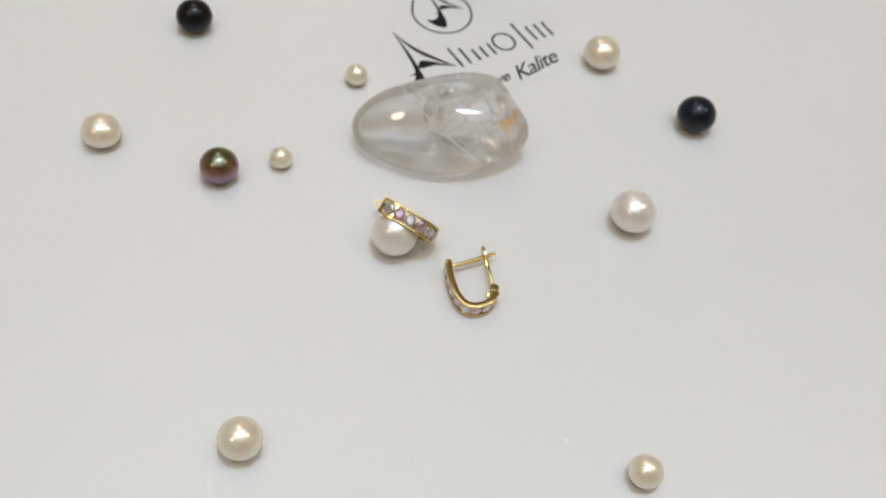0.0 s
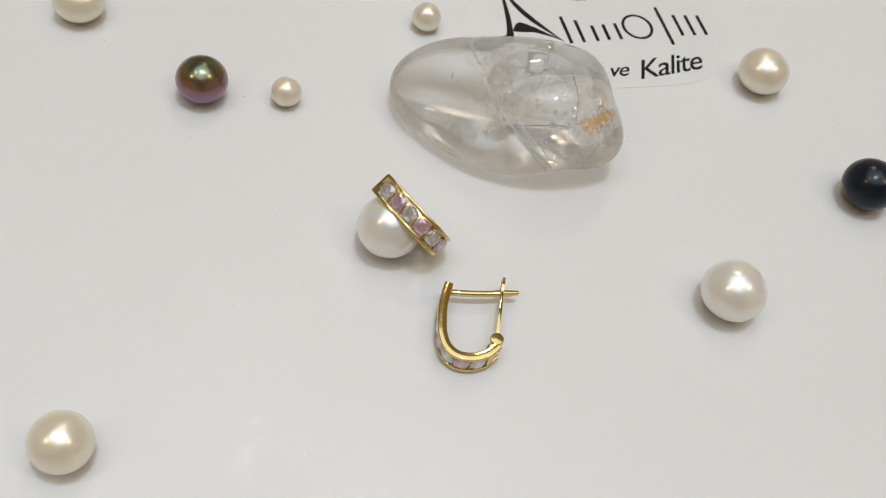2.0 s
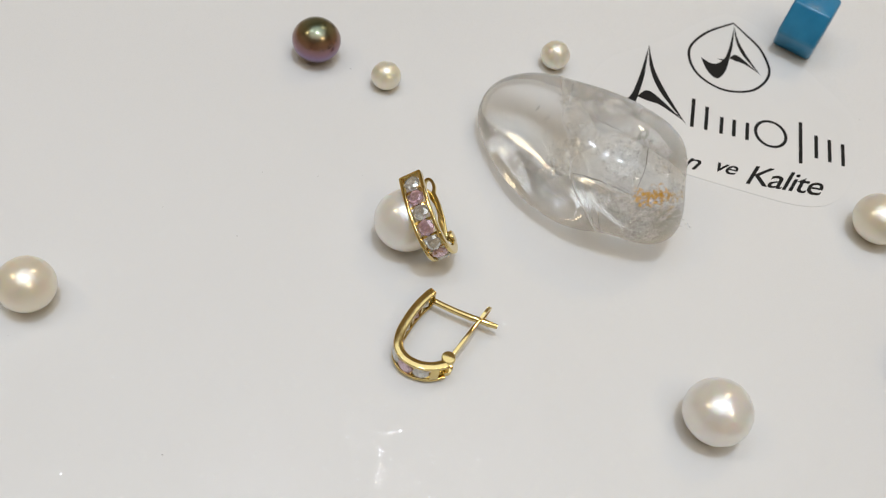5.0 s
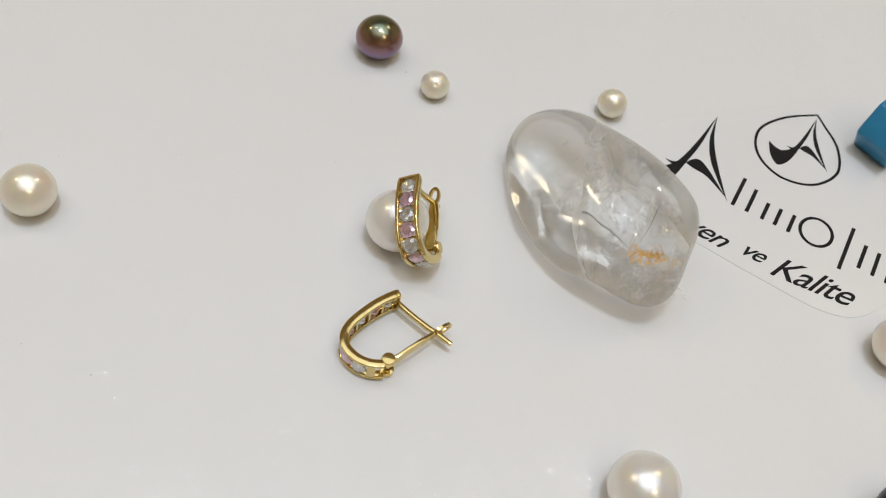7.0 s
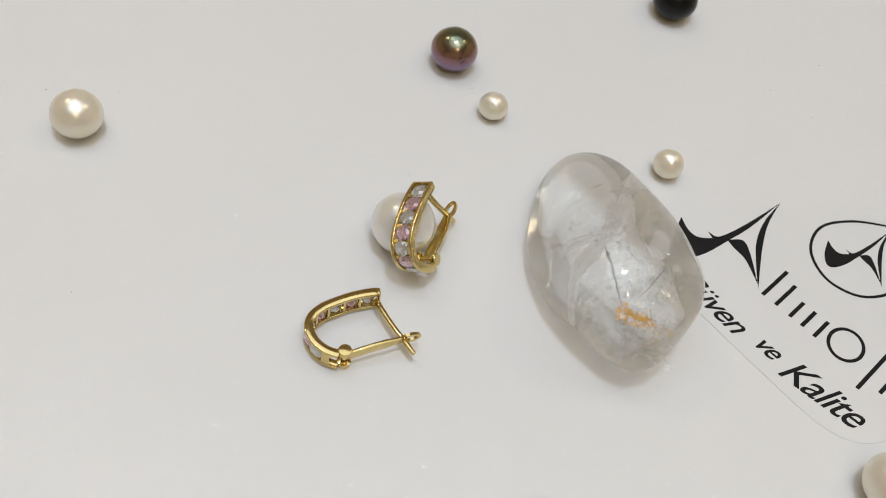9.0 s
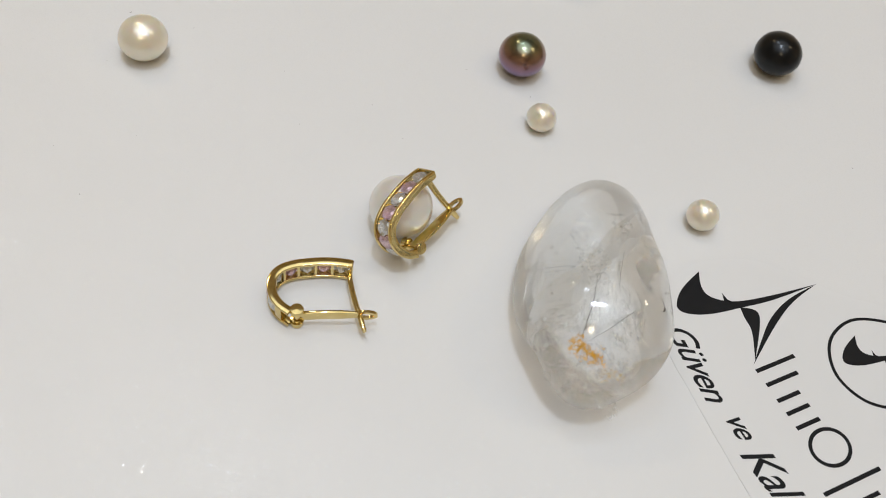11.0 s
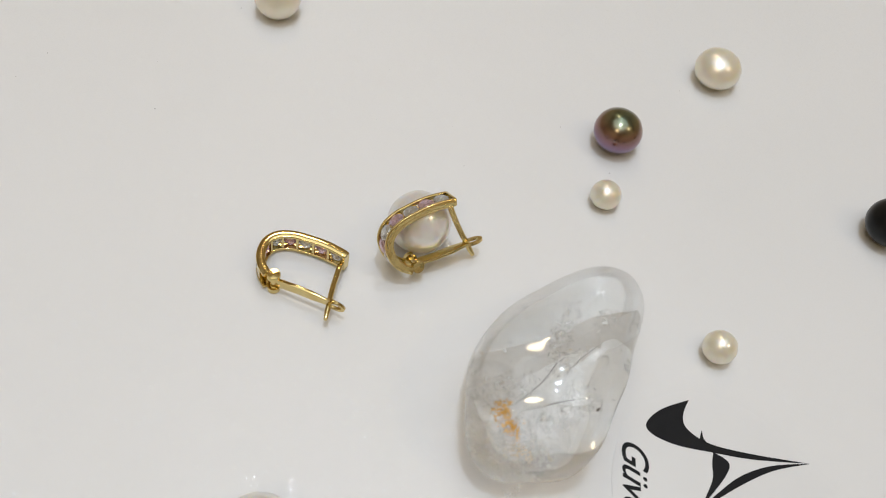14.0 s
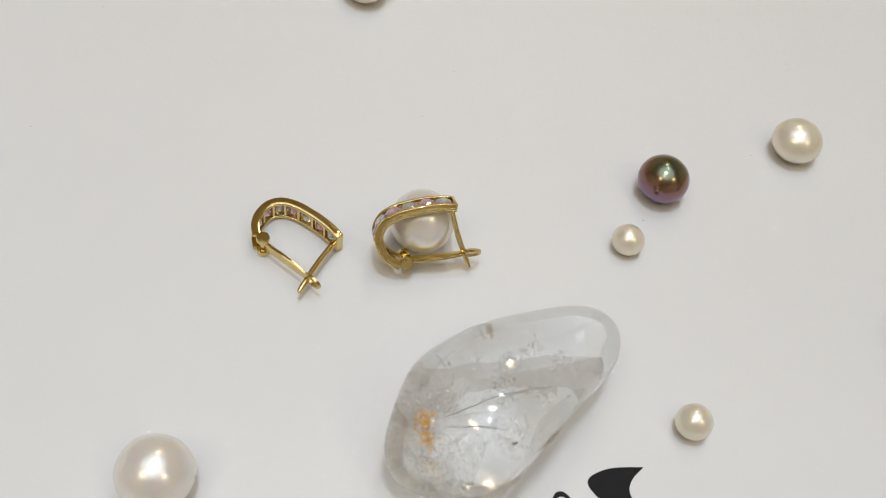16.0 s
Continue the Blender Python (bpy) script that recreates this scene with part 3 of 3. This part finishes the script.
def rail_bm(w0, w1, thick, s0, s1, inset=0.0, steps=60, soft=0.16, dome=0, start=0.72):
    """A strip of the band between two heights, with rounded edges."""
    bm = bmesh.new()
    prof = []
    mr, mw, hr, hw = (inset + thick) / 2, (w0 + w1) / 2, (thick - inset) / 2, (w1 - w0) / 2
    if soft > 0.2:  # rounded wire
        for k in range(20):
            c, q = math.cos(math.pi * k / 10), math.sin(math.pi * k / 10)
            prof.append((mr - hr * math.copysign(abs(c) ** 0.72, c), mw + hw * math.copysign(abs(q) ** 0.72, q)))
    else:
        for cx, cy, a0 in ((inset + soft, w1 - soft, 90), (thick - soft, w1 - soft, 0), (thick - soft, w0 + soft, -90), (inset + soft, w0 + soft, 180)):
            for k in range(4):
                a = radians(a0 + 90 - 30 * k)
                prof.append((cx + soft * math.cos(a), cy + soft * math.sin(a)))
    rows = []
    for i in range(steps + 1):
        p, n, d = outward(s0 + (s1 - s0) * i / steps)
        k = 1.0 if i >= dome else start + (1 - start) * math.sqrt(1 - (1 - i / dome) ** 2)
        kw = 1 - (1 - k) * (thick - inset) / (w1 - w0)
        rows.append([bm.verts.new(((p.x - n.x * (mr + (r - mr) * k)) * MM, (p.y - n.y * (mr + (r - mr) * k)) * MM, (mw + (w - mw) * kw) * MM)) for r, w in prof])
    m = len(prof)
    for lo, hi in zip(rows, rows[1:]):
        for i in range(m):
            bm.faces.new((lo[i], lo[(i + 1) % m], hi[(i + 1) % m], hi[i]))
    bm.faces.new(rows[0][::-1])
    bm.faces.new(rows[-1])
    return bm


def gem_bm(radius):
    """A round brilliant: table, crown, girdle and pointed pavilion; the table looks along +z."""
    bm = bmesh.new()
    n = 8
    def ring(r, z, shift):
        return [bm.verts.new((r * radius * math.cos(2 * math.pi * (i + shift) / n), r * radius * math.sin(2 * math.pi * (i + shift) / n), z * radius)) for i in range(n)]
    table, star, gird, low = ring(0.56, 0.30, 0), ring(0.80, 0.19, 0.5), ring(1.0, 0.02, 0), ring(1.0, -0.03, 0)
    lower = ring(0.55, -0.45, 0.5)
    tip = bm.verts.new((0, 0, -0.86 * radius))
    bm.faces.new(table)
    for i in range(n):
        k = (i + 1) % n
        bm.faces.new((table[i], star[i], table[k]))
        bm.faces.new((table[k], star[i], gird[k], star[k]))
        bm.faces.new((star[i], gird[i], gird[k]))
        bm.faces.new((gird[i], low[i], low[k], gird[k]))
        bm.faces.new((low[i], lower[i], low[k]))
        bm.faces.new((lower[i], tip, lower[k], low[k]))
    return bm


def lathe_bm(cx, cy, profile, segments=28):
    bm = bmesh.new()
    rows = [[bm.verts.new(((cx + r * math.cos(2 * math.pi * i / segments)) * MM, (cy + r * math.sin(2 * math.pi * i / segments)) * MM, w * MM)) for i in range(segments)] for r, w in profile]
    for lo, hi in zip(rows, rows[1:]):
        for i in range(segments):
            k = (i + 1) % segments
            bm.faces.new((lo[i], lo[k], hi[k], hi[i]))
    bm.faces.new(rows[0][::-1])
    bm.faces.new(rows[-1])
    return bm


def sweep_bm(points, half_a, half_b, axis_b=Vector((0, 0, 1)), soft=0.35):
    """A rounded bar along points; half_b runs along axis_b."""
    bm = bmesh.new()
    rows = []
    for i, p in enumerate(points):
        d = (points[min(i + 1, len(points) - 1)] - points[max(i - 1, 0)]).normalized()
        side = d.cross(axis_b).normalized()
        up = side.cross(d).normalized()
        row = []
        ends = 0.72 if i in (0, len(points) - 1) else 1.0
        for k in range(12):
            a = 2 * math.pi * k / 12
            c, s = math.cos(a), math.sin(a)
            c, s = math.copysign(abs(c) ** soft, c), math.copysign(abs(s) ** soft, s)
            row.append(bm.verts.new((p + side * c * half_a * ends + up * s * half_b * ends) * MM))
        rows.append(row)
    for lo, hi in zip(rows, rows[1:]):
        for i in range(12):
            bm.faces.new((lo[i], lo[(i + 1) % 12], hi[(i + 1) % 12], hi[i]))
    bm.faces.new(rows[0][::-1])
    bm.faces.new(rows[-1])
    return bm


def earring(m):
    ob = empty("earring", m)
    last, mid = BAND_LENGTH, BAND / 2
    part("rail", rail_bm(0.0, 0.44, 1.1, 0.0, last, soft=0.13, steps=90, dome=3, start=0.5), GOLD, ob)
    part("rail", rail_bm(BAND - 0.44, BAND, 1.1, 0.0, last, soft=0.13, steps=90, dome=3, start=0.5), GOLD, ob)
    part("end_cap", rail_bm(0.02, BAND - 0.02, 1.08, -0.12, 0.36, 0.0, 16, 0.19, 10, 0.35), GOLD, ob)
    first, step = 1.50, 2.16
    for i in range(GEM_COUNT):
        p, n, d = outward(first + step * i)
        turn = Matrix(((d.x, 0, n.x), (d.y, 0, n.y), (0, 1, 0))).to_4x4()
        if turn.to_3x3().determinant() < 0:
            turn = Matrix(((-d.x, 0, n.x), (-d.y, 0, n.y), (0, 1, 0))).to_4x4()
        bm = gem_bm(1.06 * MM)
        spot = Vector((p.x - n.x * 0.30, p.y - n.y * 0.30, mid)) * MM
        bmesh.ops.transform(bm, matrix=Matrix.Translation(spot) @ turn @ pose(0, 0, 0, 0, 0, 13 * i), verts=bm.verts)
        part("gem", bm, PINK_GEM if i % 2 else CLEAR_GEM, ob, "round brilliant-cut pink gem" if i % 2 else "round brilliant-cut clear gem", smooth=False)
    for i in range(GEM_COUNT - 1):
        s = first + step * (i + 0.5)
        part("seat_bar", rail_bm(0.3, BAND - 0.3, 1.0, s - 0.17, s + 0.17, 0.52, 3, 0.08), GOLD, ob)
    part("back_plate", rail_bm(0.3, BAND - 0.3, 1.0, first + step * (GEM_COUNT - 0.5) + 0.05, last - 1.0, 0.05, 10, 0.1), GOLD, ob)
    hx, hy = 7.28, -6.6
    part("hinge_lug", lathe_bm(hx, hy, ((0.3, 2.30), (0.74, 2.32), (0.82, 2.40), (0.84, 2.90), (0.76, 3.02), (0.1, 3.05))), GOLD, ob)
    part("hinge_lug", lathe_bm(hx, hy, ((0.1, -0.26), (0.66, -0.24), (0.82, -0.1), (0.82, 0.62), (0.4, 0.7))), GOLD, ob)
    part("hinge_pin", lathe_bm(hx, hy, ((0.2, 0.55), (0.42, 0.6), (0.42, 2.2), (0.2, 2.25)), 16), GOLD, ob)
    high = mid + 0.35
    lever = part("lever", sweep_bm([Vector((hx, hy + 0.2, mid)), Vector((7.30, -5.6, mid + 0.1)), Vector((7.25, -3.5, high)), Vector((7.18, -1.5, high)), Vector((7.12, 0.5, high))], 0.24, 0.76), GOLD, ob, "flat gold closing lever")
    ring_o = [Vector((1.45 + 1.4 * math.cos(a), 0.82 * math.sin(a), 0)) for a in [2 * math.pi * i / 32 for i in range(32)]]
    ring_i = [Vector((1.5 + 0.95 * math.cos(a), 0.42 * math.sin(a), 0)) for a in [2 * math.pi * i / 32 for i in range(32)]]
    bm = ring_plate_bm(ring_o, ring_i, -0.18, 0.18)
    bmesh.ops.bevel(bm, geom=[e for e in bm.edges if e.calc_face_angle(0) > 1.0], offset=0.07 * MM, segments=2, affect="EDGES", profile=0.5)
    flip = Matrix(((0, 0, 1, 7.12 * MM), (1, 0, 0, 0.1 * MM), (0, 1, 0, high * MM), (0, 0, 0, 1)))
    bmesh.ops.transform(bm, matrix=flip, verts=bm.verts)
    part("loop", bm, GOLD, lever, "oval gold eyelet")
    post = [Vector((0.7, -0.62, mid)), Vector((1.1, -0.55, mid)), Vector((2.4, -0.36, mid)), Vector((4.2, 0.0, mid)), Vector((6.0, 0.45, mid)), Vector((7.1, 0.85, mid)), Vector((8.2, 1.1, mid)), Vector((9.2, 1.42, mid))]
    part("post", sweep_bm(post, 0.34, 0.38, soft=0.6), GOLD, ob, "slim curved gold ear post")
    return ob


flat = earring(pose(9.65 * MM, -2.15 * MM, 0.27 * MM, 0, 0, 24.3))
tagged(flat, "gold hoop earring with clear and pink gems lying flat", "earring", group="pair of earrings")
propped = copy_thing(flat, pose(-3.72 * MM, 0.18 * MM, 7.91 * MM, 6.14, 59.08, 79.77))
tagged(propped, "gold hoop earring with clear and pink gems propped on a pearl")


# ---- blue bead ----
bm = bmesh.new()
outer_pts = [(5.2 * math.cos(radians(60 * i)), 5.2 * math.sin(radians(60 * i))) for i in range(6)]
rows = []
for x, k in ((-3.1, 1.0), (3.1, 1.0), (3.1, 0.62), (-3.1, 0.62)):
    rows.append([bm.verts.new((x * MM, px * k * MM, pz * k * MM)) for px, pz in outer_pts])
for a, b in zip(rows, rows[1:] + rows[:1]):
    for i in range(6):
        bm.faces.new((a[i], a[(i + 1) % 6], b[(i + 1) % 6], b[i]))
bmesh.ops.recalc_face_normals(bm, faces=bm.faces)
bmesh.ops.bevel(bm, geom=bm.edges[:], offset=0.45 * MM, segments=3, affect="EDGES", profile=0.5)
low = min(v.co.z for v in bm.verts)
bmesh.ops.translate(bm, vec=(0, 0, -low), verts=bm.verts)
bead = part("bead", bm, BLUE)
bead.matrix_basis = pose(-6.8 * MM, 76.0 * MM, 0, 0, 0, 27)
tagged(bead, "glossy turquoise blue six-sided tube bead beside the card", "bead")


# ---- dust on the counter ----
bm = bmesh.new()
rng = random.Random(12)
for i in range(46):
    made = bmesh.ops.create_icosphere(bm, subdivisions=1, radius=rng.uniform(0.03, 0.075) * MM)
    bmesh.ops.transform(bm, matrix=pose(rng.uniform(-70, 75) * MM, rng.uniform(-65, 12) * MM if i % 3 else rng.uniform(40, 90) * MM, 0.03 * MM, 0, 0, rng.uniform(0, 180)) @ Matrix.Diagonal((rng.uniform(0.8, 2.2), 0.8, 0.6, 1)), verts=made["verts"])
tagged(part("dust", bm, plain("grey_dust", (0.22, 0.20, 0.18), 0.8, scale=900.0)), "a few specks of grey dust on the counter", "dust", kind="stuff")
